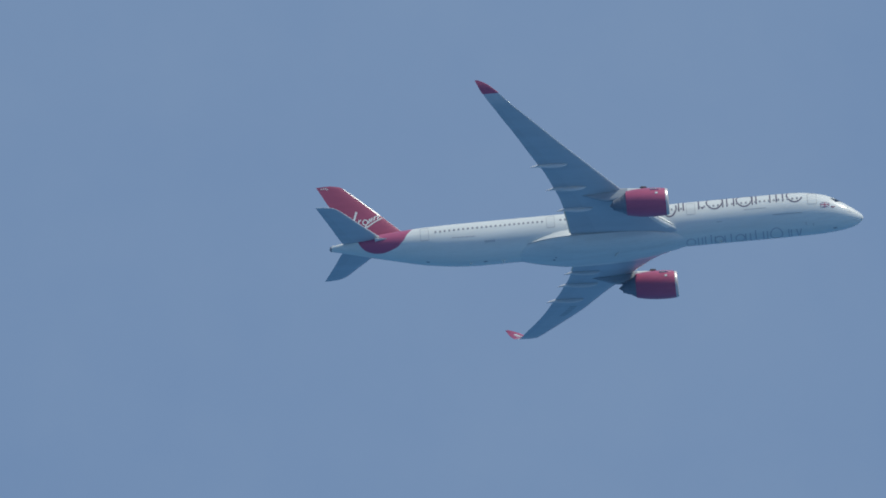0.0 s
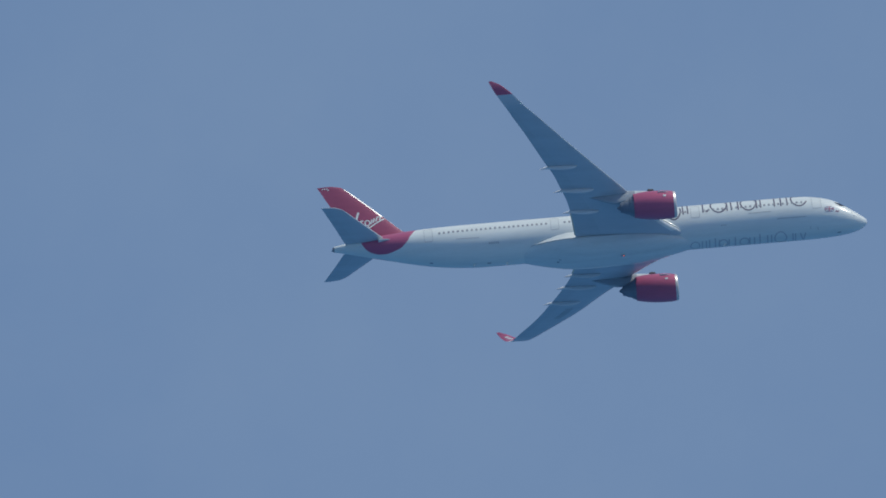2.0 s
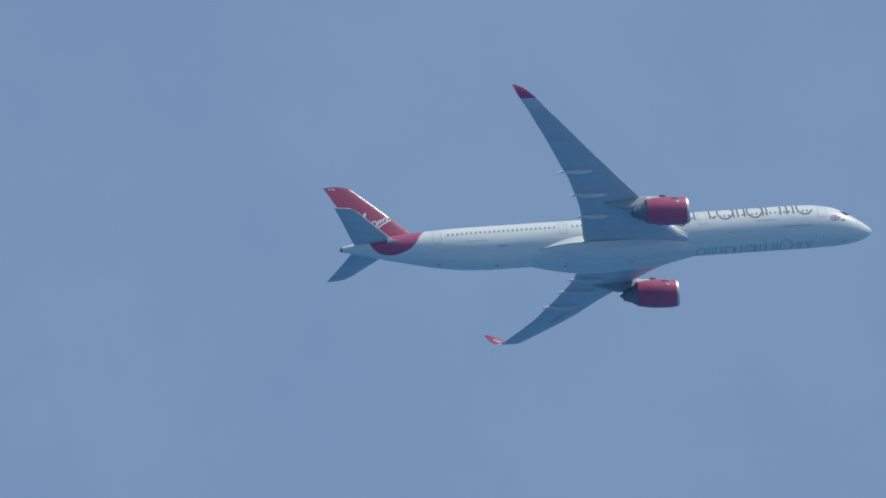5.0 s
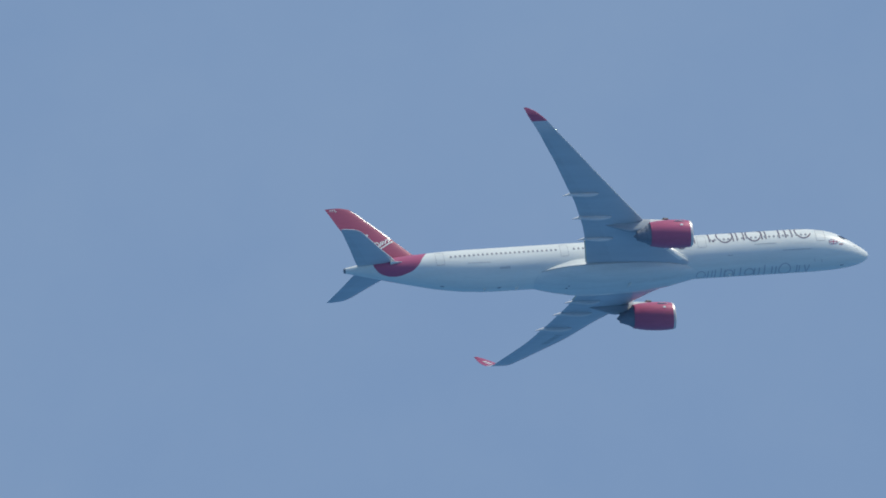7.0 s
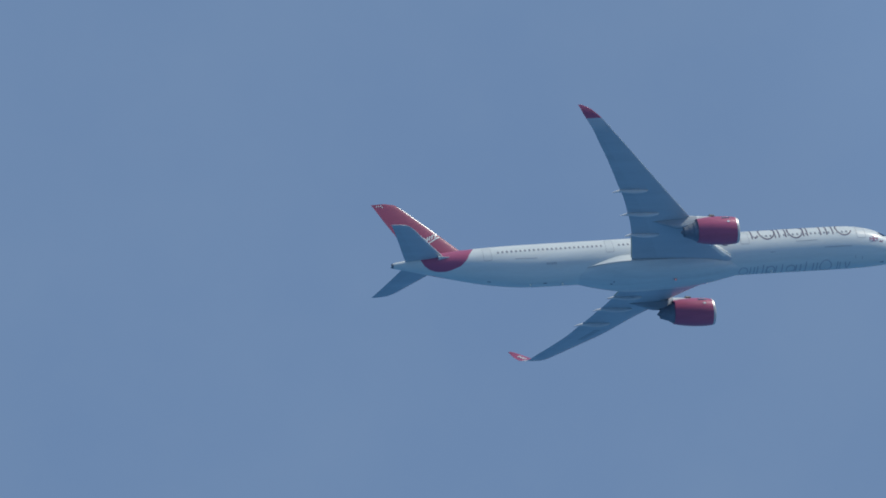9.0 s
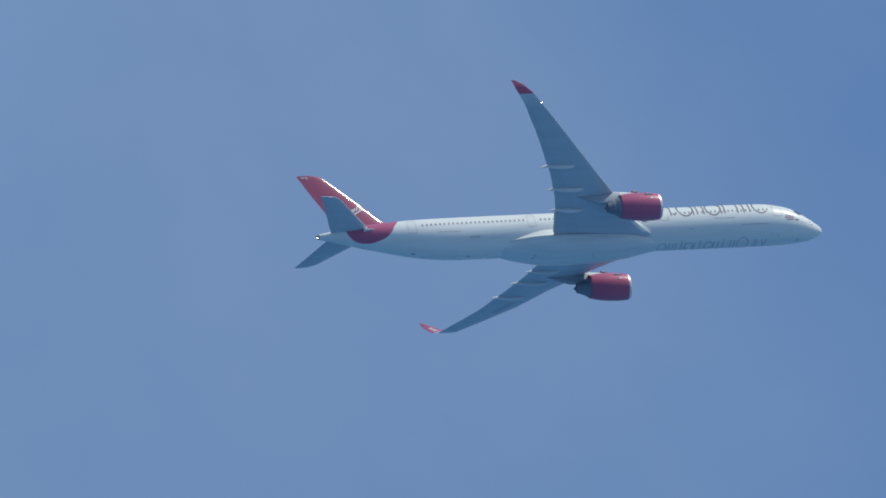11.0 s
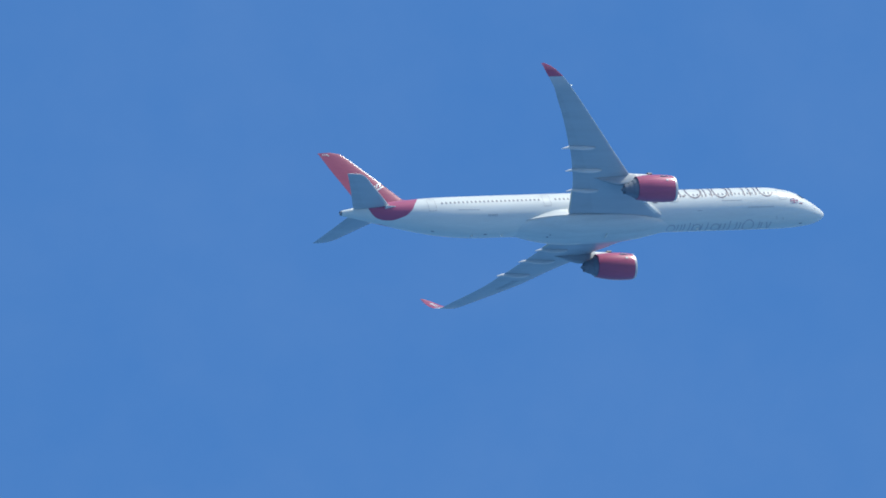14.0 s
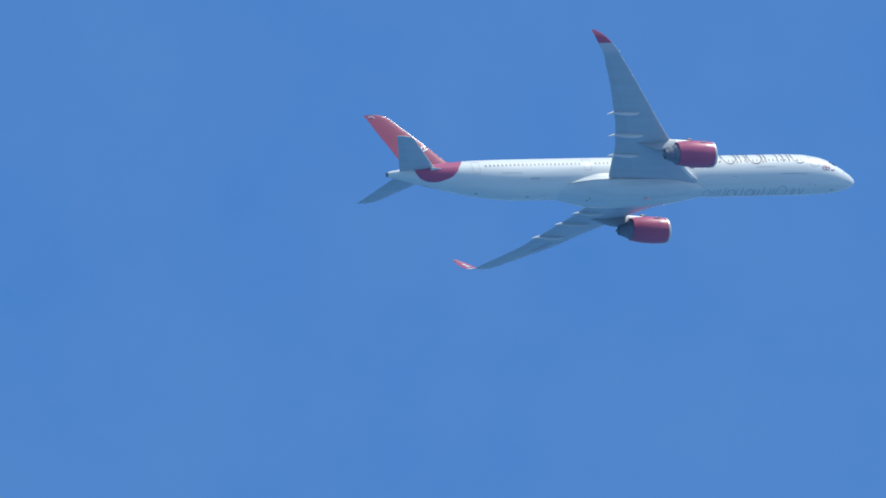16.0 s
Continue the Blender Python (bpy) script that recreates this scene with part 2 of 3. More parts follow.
# ---- unseen blue sheet far below, added as bounce light in place of haze ----
def bounce_material():
    m = bpy.data.materials.new("blue_bounce")
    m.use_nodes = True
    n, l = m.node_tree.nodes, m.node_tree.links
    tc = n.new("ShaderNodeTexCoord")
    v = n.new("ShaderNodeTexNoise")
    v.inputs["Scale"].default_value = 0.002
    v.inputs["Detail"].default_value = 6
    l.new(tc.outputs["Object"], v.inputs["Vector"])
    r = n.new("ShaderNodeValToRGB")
    # bright blues picked to lift shaded undersides the way airlight would
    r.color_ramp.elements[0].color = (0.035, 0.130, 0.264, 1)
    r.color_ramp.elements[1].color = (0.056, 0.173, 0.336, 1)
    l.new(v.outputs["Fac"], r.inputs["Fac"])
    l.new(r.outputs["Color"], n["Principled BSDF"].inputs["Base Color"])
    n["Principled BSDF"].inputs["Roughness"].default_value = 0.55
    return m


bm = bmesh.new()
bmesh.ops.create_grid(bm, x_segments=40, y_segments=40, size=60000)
water = part("water", bm, bounce_material(), None)
tagged(water, "wide unseen blue sheet far below, added to light the airliner's underside", "water", kind="structure")

# ---- the airliner: x forward from the nose tip, y to its port side, z up from the body's axis ----
airliner = new("airliner")
airliner.empty_display_size = 5
tagged(airliner, "white twin-engine airliner with red tail and red engines in flight", "airplane")

NOSE_X = [0, -0.12, -0.4, -1, -2, -3, -4, -5, -6.5, -8.5, -10.5, -14, -50, -53, -56, -60, -63, -65.5, -67.7, -70.7, -72.6, -73.3]
TOP = smooth_curve(NOSE_X, [-1.45, -1.15, -0.85, -0.38, 0.35, 1.08, 1.75, 2.22, 2.66, 2.95, 3.03, 3.05, 3.05, 3.05, 3.04, 2.98, 2.85, 2.70, 2.48, 2.08, 1.80, 1.70])
BOTTOM = smooth_curve(NOSE_X, [-1.45, -1.73, -2.0, -2.34, -2.64, -2.8, -2.9, -2.97, -3.03, -3.05, -3.05, -3.05, -3.05, -3.05, -2.88, -2.33, -1.65, -1.0, -0.42, 0.40, 0.84, 0.94])
SIDE = smooth_curve(NOSE_X, [0.0, 0.3, 0.62, 1.12, 1.68, 2.08, 2.38, 2.6, 2.8, 2.94, 2.98, 2.98, 2.98, 2.97, 2.92, 2.68, 2.36, 2.02, 1.66, 1.1, 0.62, 0.42])


def skin(x, a, off=0.0):
    """A point of the body's skin at station x; a: degrees up from its starboard side."""
    t, b = TOP(x), BOTTOM(x)
    return Vector((x, -(SIDE(x) + off) * math.cos(radians(a)), (t + b) / 2 + ((t - b) / 2 + off) * math.sin(radians(a))))


def skin_at(x, z, off=0.0):
    t, b = TOP(x), BOTTOM(x)
    s = max(-1, min(1, (z - (t + b) / 2) / ((t - b) / 2)))
    return skin(x, math.degrees(math.asin(s)), off)


stations = [-0.002] + [-0.12 * (1.17**k) for k in range(28)]
stations = [x for x in stations if x > -10] + [-10 - 1.0 * k for k in range(64) if -10 - k > -73.3] + [-73.3]
fuselage = part("fuselage", loft([[skin(x, 360 * k / 96) for k in range(96)] for x in stations]), body_paint, airliner,
                "white glossy fuselage with red rear band", 30)

# tail exhaust
part("tail_exhaust", lathe([(-73.28, 0.37), (-73.5, 0.33), (-73.52, 0.27), (-73.35, 0.25), (-73.33, 0.01)], lambda x: (0, 1.32), 24),
     hot_metal, airliner, "dark metal exhaust pipe")

# belly fairing with a chine at its side
F_X = [-22.5, -24.5, -26.5, -29, -33, -38, -41, -44, -46.5, -48.5]
F_CHINE_Y = smooth_curve(F_X, [0.6, 1.3, 2.1, 2.95, 3.5, 3.65, 3.6, 2.95, 2.05, 1.0])
F_CHINE_Z = smooth_curve(F_X, [-2.55, -2.45, -2.38, -2.32, -2.3, -2.33, -2.3, -2.14, -2.08, -2.25])
F_DEPTH = smooth_curve(F_X, [-2.9, -3.06, -3.3, -3.66, -4.0, -4.02, -3.85, -3.55, -3.2, -2.85])
F_TOP = smooth_curve(F_X, [-2.45, -2.3, -2.0, -1.3, -0.4, -0.15, 0.05, -0.55, -1.5, -2.1])


def fairing_shelf(x, side):
    """The white shelf from the body's side out to the chine."""
    cy, cz, tz = F_CHINE_Y(x), F_CHINE_Z(x), F_TOP(x)
    ty = max(0.3, abs(skin_at(x, tz, -0.12).y))
    return [(x, side * (ty + (cy - ty) * k / 6 - 0.3 * math.sin(math.pi * (k / 6) ** 0.8)), tz + (cz - tz) * k / 6) for k in range(7)]


def fairing_tub(x):
    """The rounded underside from chine to chine."""
    cy, cz, d = F_CHINE_Y(x), F_CHINE_Z(x), F_DEPTH(x)
    right = []
    for k in range(13):
        a = math.pi / 2 * k / 12
        right.append((x, -cy * (math.cos(a)**0.8 - 0.05 * math.sin(2 * a)**0.6) if k < 12 else 0.0, cz + (d - cz) * math.sin(a)**0.85))
    return right + [(px, -py, pz) for px, py, pz in right[-2::-1]]


F_STATIONS = [-22.5 - 26 * k / 54 for k in range(55)]
# greyer than the body above: underside shade put into its colour
belly = part("belly_fairing", loft([fairing_tub(x) for x in F_STATIONS], closed=False), shade_toned_white, airliner,
             "smooth belly fairing under the wing roots, greyed for shade", 28)
for side in (-1, 1):
    part("root_shelf", loft([fairing_shelf(x, side) for x in F_STATIONS], closed=False), white_paint, belly, "white upper shelf of the fairing", 28)
    # dark strip that paints the thin contact shadow in the gap along the chine
    shadow_rings = []
    for x in F_STATIONS[10:-4]:
        shadow_rings.append([(x, side * (F_CHINE_Y(x) + 0.05 * math.cos(math.pi * i / 4)), F_CHINE_Z(x) - 0.03 + 0.06 * math.sin(math.pi * i / 4)) for i in range(8)])
    part("gap_shadow_strip", loft(shadow_rings), seam, belly, "thin dark strip painted as the gap shadow along the fairing's edge")

# ---- marks on the skin ----
def ribbon(points, width, off=0.02, radius=3.02):
    """A painted stroke along (station, degrees) points, as a strip that follows the skin."""
    pts = [Vector((x, radians(a) * radius)) for x, a in points]
    bm = bmesh.new()
    rows = []
    for i, p in enumerate(pts):
        d = (pts[min(i + 1, len(pts) - 1)] - pts[max(i - 1, 0)]).normalized()
        n = Vector((-d.y, d.x)) * width / 2
        rows.append([bm.verts.new(skin(q.x, math.degrees(q.y / radius), off)) for q in (p + n, p - n)])
    for a, b in zip(rows, rows[1:]):
        bm.faces.new((a[0], a[1], b[1], b[0]))
    return bm


def stroke(x0, a0, x1, a1, n=14):
    return [(x0 + (x1 - x0) * k / n, a0 + (a1 - a0) * k / n) for k in range(n + 1)]


def ring_stroke(cx, ca, hx, ha, start=0, end=360, n=36):
    return [(cx + hx * math.cos(radians(start + (end - start) * k / n)), ca + ha * math.sin(radians(start + (end - start) * k / n))) for k in range(n + 1)]


# large plain bars and rings along the upper side
for side_mark in [ring_stroke(-20.25, 34, 1.12, 29), ring_stroke(-16.15, 33, 1.08, 29), ring_stroke(-9.2, 34, 1.1, 29, 60, 335),
                  ring_stroke(-26.5, 25, 0.95, 31, 180, 380)]:
    part("ring_mark", ribbon(side_mark, 0.2), ink, fuselage, "purple-grey painted ring")
for x, a0, a1 in [(-25.2, 7, 64), (-24.55, 8, 70), (-22.45, 8, 66), (-19.12, 7, 64), (-18.55, 8, 78), (-17.6, 8, 78), (-15.05, 7, 64), (-14.5, 8, 64),
                  (-12.6, 8, 74), (-11.72, 8, 64), (-10.85, 9, 78)]:
    part("bar_mark", ribbon(stroke(x, a0, x, a1), 0.19), ink, fuselage, "purple-grey painted bar")
for x, a in [(-21.95, 12)]:
    part("dot_mark", ribbon(ring_stroke(x, a, 0.1, 2.4, 0, 360, 12), 0.16), ink, fuselage, "purple-grey painted dot")
# plain bars and rings across the belly, with haze painted in as a paler ink
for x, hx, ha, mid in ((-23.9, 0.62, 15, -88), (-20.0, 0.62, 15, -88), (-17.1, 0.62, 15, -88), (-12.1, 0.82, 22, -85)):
    part("ring_mark", ribbon(ring_stroke(x, mid, hx, ha), 0.15), hazed_ink, fuselage, "purple-grey painted ring, paled for haze")
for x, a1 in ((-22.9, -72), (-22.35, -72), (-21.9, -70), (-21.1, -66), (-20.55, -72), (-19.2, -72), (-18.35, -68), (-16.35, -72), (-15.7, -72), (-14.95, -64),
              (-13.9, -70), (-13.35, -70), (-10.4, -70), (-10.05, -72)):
    part("bar_mark", ribbon(stroke(x, -108, x, a1), 0.15), hazed_ink, fuselage, "purple-grey painted bar, paled for haze")
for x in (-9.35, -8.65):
    part("bar_mark", ribbon(stroke(-9.0, -104, x, -72), 0.15), hazed_ink, fuselage, "slanted purple-grey painted bar, paled for haze")

# registration as plain bars
for k in range(6):
    x = -52.1 + 0.25 * k
    part("registration_bar", ribbon(stroke(x, -30, x, -24, 3), 0.13), seam, fuselage, "small grey painted bar")
# long vents and pitot marks low on the side
for x0, x1, a in [(-56.6, -53.4, -10), (-16.3, -13.2, -6), (-12.4, -8.4, -27), (-20.2, -19.4, -32)]:
    part("skin_panel", ribbon(stroke(x0, a, x1, a), 0.075), seam, fuselage, "thin grey panel edge")

# doors on both sides
def door_outline(x0, x1, mirrored):
    lo, hi = -0.32, 1.92
    ring = []
    r = 0.22
    for cx, cz, s in ((x1 - r, hi - r, 0), (x0 + r, hi - r, 90), (x0 + r, lo + r, 180), (x1 - r, lo + r, 270)):
        ring += [(cx + r * math.cos(radians(s + 15 * k)), cz + r * math.sin(radians(s + 15 * k))) for k in range(7)]
    dense = []
    for p, q in zip(ring, ring[1:] + ring[:1]):
        m = max(1, int(math.dist(p, q) / 0.2))
        dense += [(p[0] + (q[0] - p[0]) * k / m, p[1] + (q[1] - p[1]) * k / m) for k in range(m)]
    cx, cz = (x0 + x1) / 2, (lo + hi) / 2
    bm = bmesh.new()
    rows = []
    for x, z in dense:
        k = 1 - 0.06 / max(abs(x - cx), abs(z - cz), 0.3)
        pair = [skin_at(x, z, 0.02), skin_at(cx + (x - cx) * k, cz + (z - cz) * k, 0.02)]
        rows.append([bm.verts.new((p.x, -p.y if mirrored else p.y, p.z)) for p in pair])
    for a, b in zip(rows, rows[1:] + rows[:1]):
        bm.faces.new((a[0], a[1], b[1], b[0]))
    return bm


DOORS = [(-7.5, -6.2), (-24.2, -22.95), (-43.5, -42.35), (-60.95, -59.75)]
for x0, x1 in DOORS:
    for mirrored in (False, True):
        bm = bmesh.new()
        g = [[skin_at(x0 + (x1 - x0) * i / 3, -0.32 + 2.24 * k / 8, 0.008) for k in range(9)] for i in range(4)]
        g = [[bm.verts.new((p.x, -p.y if mirrored else p.y, p.z)) for p in row] for row in g]
        for i in range(3):
            for k in range(8):
                bm.faces.new((g[i][k], g[i + 1][k], g[i + 1][k + 1], g[i][k + 1]))
        door = part("cabin_door", bm, white_paint, airliner, "closed white cabin door")
        part("door_outline", door_outline(x0, x1, mirrored), seam, door, "thin grey door gap")

# cabin windows
bm = bmesh.new()
w, h, r = 0.30, 0.44, 0.13
rim = []
for cx, cz, s in ((w / 2 - r, h / 2 - r, 0), (-w / 2 + r, h / 2 - r, 90), (-w / 2 + r, -h / 2 + r, 180), (w / 2 - r, -h / 2 + r, 270)):
    rim += [(cx + r * math.cos(radians(s + 30 * k)), cz + r * math.sin(radians(s + 30 * k))) for k in range(4)]
outer = [bm.verts.new((x, 0.0, z)) for x, z in rim]
face = [bm.verts.new((x * 0.92, -0.012, z * 0.92)) for x, z in rim]
bm.faces.new(face)
for i in range(len(rim)):
    j = (i + 1) % len(rim)
    bm.faces.new((outer[i], outer[j], face[j], face[i]))
first_window = None
x = -58.8
rng = random.Random(4)
while x < -8.4:
    clear = all(not (a - 0.35 < x < b + 0.35) for a, b in DOORS)
    if clear and rng.random() > 0.04:
        for s in (-1, 1):
            p, q = skin_at(x, 0.86, 0.012), skin_at(x + 0.3, 0.86, 0.012)
            up = skin_at(x, 1.0, 0.012) - p
            yaw = math.atan2(q.y - p.y, 0.3)
            lean = math.atan2(up.y, up.z)
            m = Matrix.Translation((p.x, p.y if s < 0 else -p.y, p.z)) @ pose(0, 0, 0, math.degrees(-lean) * (1 if s < 0 else -1), 0, math.degrees(yaw) * (1 if s < 0 else -1))
            if s > 0:
                m = m @ pose(0, 0, 0, 0, 0, 180)
            if first_window is None:
                first_window = part("cabin_window", bm, window_glass, fuselage)
                first_window.matrix_basis = m
            else:
                again("cabin_window", first_window, m, fuselage)
    x += 0.64


# flight-deck windows
def skin_patch(corners, off=0.02, n=6):
    """A four-sided pane on the skin; corners as (station, degrees)."""
    bm = bmesh.new()
    grid = []
    for i in range(n + 1):
        u = i / n
        row = []
        for k in range(n + 1):
            v = k / n
            x = (1 - v) * ((1 - u) * corners[0][0] + u * corners[1][0]) + v * ((1 - u) * corners[3][0] + u * corners[2][0])
            a = (1 - v) * ((1 - u) * corners[0][1] + u * corners[1][1]) + v * ((1 - u) * corners[3][1] + u * corners[2][1])
            row.append(bm.verts.new(skin(x, a, off)))
        grid.append(row)
    for i in range(n):
        for k in range(n):
            bm.faces.new((grid[i][k], grid[i + 1][k], grid[i + 1][k + 1], grid[i][k + 1]))
    return bm


for flip in (1, -1):
    for pane in [[(-2.25, 88), (-2.6, 62), (-3.4, 62), (-3.1, 88)], [(-2.65, 60), (-3.0, 38), (-3.75, 42), (-3.45, 60)], [(-3.05, 37), (-3.6, 22), (-4.35, 33), (-3.8, 41)]]:
        part("flight_deck_window", skin_patch([(x, a if flip > 0 else 180 - a) for x, a in pane], 0.025), glass, fuselage, "black flight deck window pane")

# small flag beside the forward door
flag = part("flag", skin_patch([(-5.75, -14), (-4.5, -9), (-4.5, 10), (-5.75, 3)], 0.015), blue_paint, airliner, "blue flag with white and red crosses")
for name, mat, wd, off in (("white_cross", white_paint, 0.24, 0.022), ("red_cross", red_paint, 0.13, 0.03)):
    part(name, ribbon(stroke(-5.75, -5.5, -4.5, 0.5), wd, off), mat, flag)
    part(name, ribbon(stroke(-5.12, -11.5, -5.12, 6.5), wd, off), mat, flag)
for a0, a1 in ((-14, 10), (3, -9)):
    part("diagonal", ribbon(stroke(-5.75, a0, -4.5, a1), 0.14, 0.018), white_paint, flag)

# small painted emblem, probes and vents near the nose
for x0, a0, x1, a1 in ((-4.35, -9, -3.9, -5), (-4.25, -4, -3.95, -9.5), (-3.95, -4, -3.75, -2)):
    part("emblem_bar", ribbon(stroke(x0, a0, x1, a1, 4), 0.12), emblem_ink, fuselage, "small dull red painted bar")
for x, a in ((-2.05, 6), (-1.75, -8), (-7.9, -62), (-6.9, -66)):
    part("probe", ribbon(stroke(x, a, x - 0.05, a + 9, 4), 0.07, 0.03), seam, fuselage, "short grey air data probe")

# small dark vents along the belly
for x, a in ((-60.2, -86), (-52.3, -87), (-4.0, -84)):
    part("vent", ribbon(stroke(x - 0.25, a, x + 0.25, a, 4), 0.22, 0.02), hot_metal, fuselage, "small dark belly vent")
for dx, dy in ((0.0, 0.1), (0.3, -0.45)):
    bm = bmesh.new()
    bmesh.ops.create_uvsphere(bm, u_segments=12, v_segments=6, radius=0.2, matrix=Matrix.Diagonal((1.0, 0.7, 0.3, 1.0)))
    vent = part("vent", bm, hot_metal, belly, "small dark vent on the belly fairing")
    vent.location = (-42.85 + dx, dy, -3.67)

# belly beacon and aerials
def revolving_lamp(name, where, r, length, glow, label):
    """A lamp deep in a dark cup that turns about its upright axis in place of flashing, so that it shows to the camera
    as a short flash each turn.
    """
    cup = part(name, lathe([(-0.3 * length, 0.01), (-0.3 * length, r), (0.7 * length, r), (0.7 * length, r * 0.93), (-0.2 * length, r * 0.93)], lambda x: (0, 0), 20), shade_toned_white, airliner, label)
    part("lamp", lathe([(-0.18 * length, 0.01), (-0.17 * length, r * 0.9)], lambda x: (0, 0), 20), glow, cup, "bright glowing lamp")
    cup.location = where
    return cup


BEACON_AT, STROBE_AT, TAIL_AT = (-34.05, -0.75, -4.07), (-46.78, -30.75, 3.08), (-73.55, 0.0, 1.25)
bm = bmesh.new()
bmesh.ops.create_uvsphere(bm, u_segments=16, v_segments=8, radius=0.09)
beacon_base = part("beacon_base", bm, beacon_red, airliner, "red glass beacon base under the belly")
beacon_base.location = (-34.05, -0.75, -3.96)
beacon = revolving_lamp("beacon", BEACON_AT, 0.12, 0.9, red_glow, "revolving red beacon under the belly")
strobe = revolving_lamp("wing_strobe", STROBE_AT, 0.07, 0.34, white_glow, "small revolving white wingtip strobe")
tail_strobe = revolving_lamp("tail_strobe", TAIL_AT, 0.07, 0.34, white_glow, "small revolving white tail strobe")
for x, z in ((-19.5, -3.05), (-49.5, -3.05), (-54.0, -2.92)):
    part("aerial", slab([(x, -0.03, z + 0.05), (x - 0.5, -0.03, z + 0.05), (x - 0.55, -0.03, z - 0.32), (x - 0.28, -0.03, z - 0.36)], (0, 0.06, 0)), white_paint, airliner, "small white blade aerial")
part("aerial", slab([(-55.2, -0.3, 3.0), (-52.2, -0.3, 3.0), (-52.6, -0.25, 3.2), (-54.6, -0.25, 3.22)], (0, 0.6, 0)), white_paint, airliner, "low white antenna cover on the crown")

# ---- wings ----
AIR = [0, 0.006, 0.02, 0.05, 0.1, 0.18, 0.28, 0.38, 0.5, 0.62, 0.74, 0.85, 0.94, 1.0]


def air_half(u):
    return 5 * (0.2969 * math.sqrt(u) - 0.126 * u - 0.3516 * u**2 + 0.2843 * u**3 - 0.1015 * u**4) + 0.004 * u


SPAN = [2.0, 3.3, 5.0, 8.0, 10.7, 13.0, 16.0, 18.5, 20.7, 25.0, 28.0, 29.5, 30.5, 31.1, 31.6, 32.0, 32.25, 32.38]
WING_LE = smooth_curve(SPAN, [-25.3, -26.8, -28.55, -30.75, -32.65, -34.25, -36.4, -38.1, -39.6, -42.67, -44.85, -45.97, -46.75, -47.25, -47.9, -48.75, -49.6, -50.65])
WING_TE = smooth_curve(SPAN, [-40.2, -40.25, -40.4, -40.8, -41.35, -42.05, -43.0, -44.05, -44.9, -46.7, -48.1, -48.75, -49.25, -49.65, -50.1, -50.55, -50.85, -51.1])
WING_Z = smooth_curve(SPAN, [-2.1, -1.88, -1.45, -0.76, -0.24, 0.13, 0.61, 0.92, 1.18, 1.99, 2.6, 2.9, 3.15, 3.5, 4.05, 4.75, 5.4, 5.94])
WING_T = smooth_curve([2.0, 3.3, 5.0, 8.0, 11.8, 16.8, 28.0, 30.5, 32.38], [0.104, 0.108, 0.114, 0.115, 0.11, 0.105, 0.1, 0.095, 0.07])


def wing_point(y, u, lower, side, off=0.0):
    """A point of the wing's skin: u is the share of the chord from the leading edge."""
    le, te, z = WING_LE(y), WING_TE(y), WING_Z(y)
    dz = (WING_Z(min(y + 0.05, 32.38)) - WING_Z(max(y - 0.05, 2))) / (min(y + 0.05, 32.38) - max(y - 0.05, 2))
    q = math.hypot(1, dz)
    ny, nz = -dz / q, 1 / q
    c = le - te
    t = air_half(u) * WING_T(y) * c
    camber = 0.018 * c * math.sin(math.pi * u**0.8) * (0.55 if lower else 1.0)
    d = camber + (-t * 0.92 - off if lower else t + off)
    return Vector((le - u * c, side * (y + ny * d), z + nz * d + (0.006 + 0.026 * max(0.0, 1 - (y - 2) / 12)) * c * (0.5 - u)))


def wing_ring(y, side):
    return [wing_point(y, u, False, side) for u in AIR[::-1]] + [wing_point(y, u, True, side) for u in AIR[1:-1]] + [wing_point(y, 1.0, True, side) - Vector((0, 0, 0.02))]


def wing_panel(y0, y1, u0, u1, side, lower=True, off=0.014, n=10):
    """A proud panel of the wing's skin."""
    bm = bmesh.new()
    g = [[bm.verts.new(wing_point(y0 + (y1 - y0) * i / n, u0 + (u1 - u0) * k / 5, lower, side, off)) for k in range(6)] for i in range(n + 1)]
    for i in range(n):
        for k in range(5):
            bm.faces.new((g[i][k], g[i + 1][k], g[i + 1][k + 1], g[i][k + 1]))
    rim = [g[i][0] for i in range(n + 1)] + g[n][1:] + [g[i][5] for i in range(n - 1, -1, -1)] + g[0][4:0:-1]
    low = [bm.verts.new(v.co + Vector((0, 0, 0.03 if lower else -0.03))) for v in rim]
    for i in range(len(rim)):
        j = (i + 1) % len(rim)
        bm.faces.new((rim[i], rim[j], low[j], low[i]))
    return bm


def fairing_pod(y, x0, x1, side, deep, parent):
    """A slender flap-track fairing below the wing, from x0 back to its pointed end at x1."""
    rings = []
    n = 22
    ztip = WING_Z(y) - 0.38
    for k in range(n + 1):
        u = k / n
        x = x0 + (x1 - x0) * u
        r = deep * (math.sin(math.pi * min(1, u**0.8)) ** 0.7) * (1 - 0.25 * u) + 0.012
        uu = min(1.0, max(0.0, (WING_LE(y) - x) / (WING_LE(y) - WING_TE(y))))
        zc = wing_point(y, uu, True, 1).z - 0.45 * r
        if u > 0.75:
            zc = zc + (ztip - zc) * ((u - 0.75) / 0.25)
        rings.append([(x, side * (y + 0.62 * r * math.cos(2 * math.pi * i / 16)), zc + r * math.sin(2 * math.pi * i / 16)) for i in range(16)])
    return part("flap_fairing", loft(rings), fairing_paint, parent, "pale grey pointed flap-track fairing")


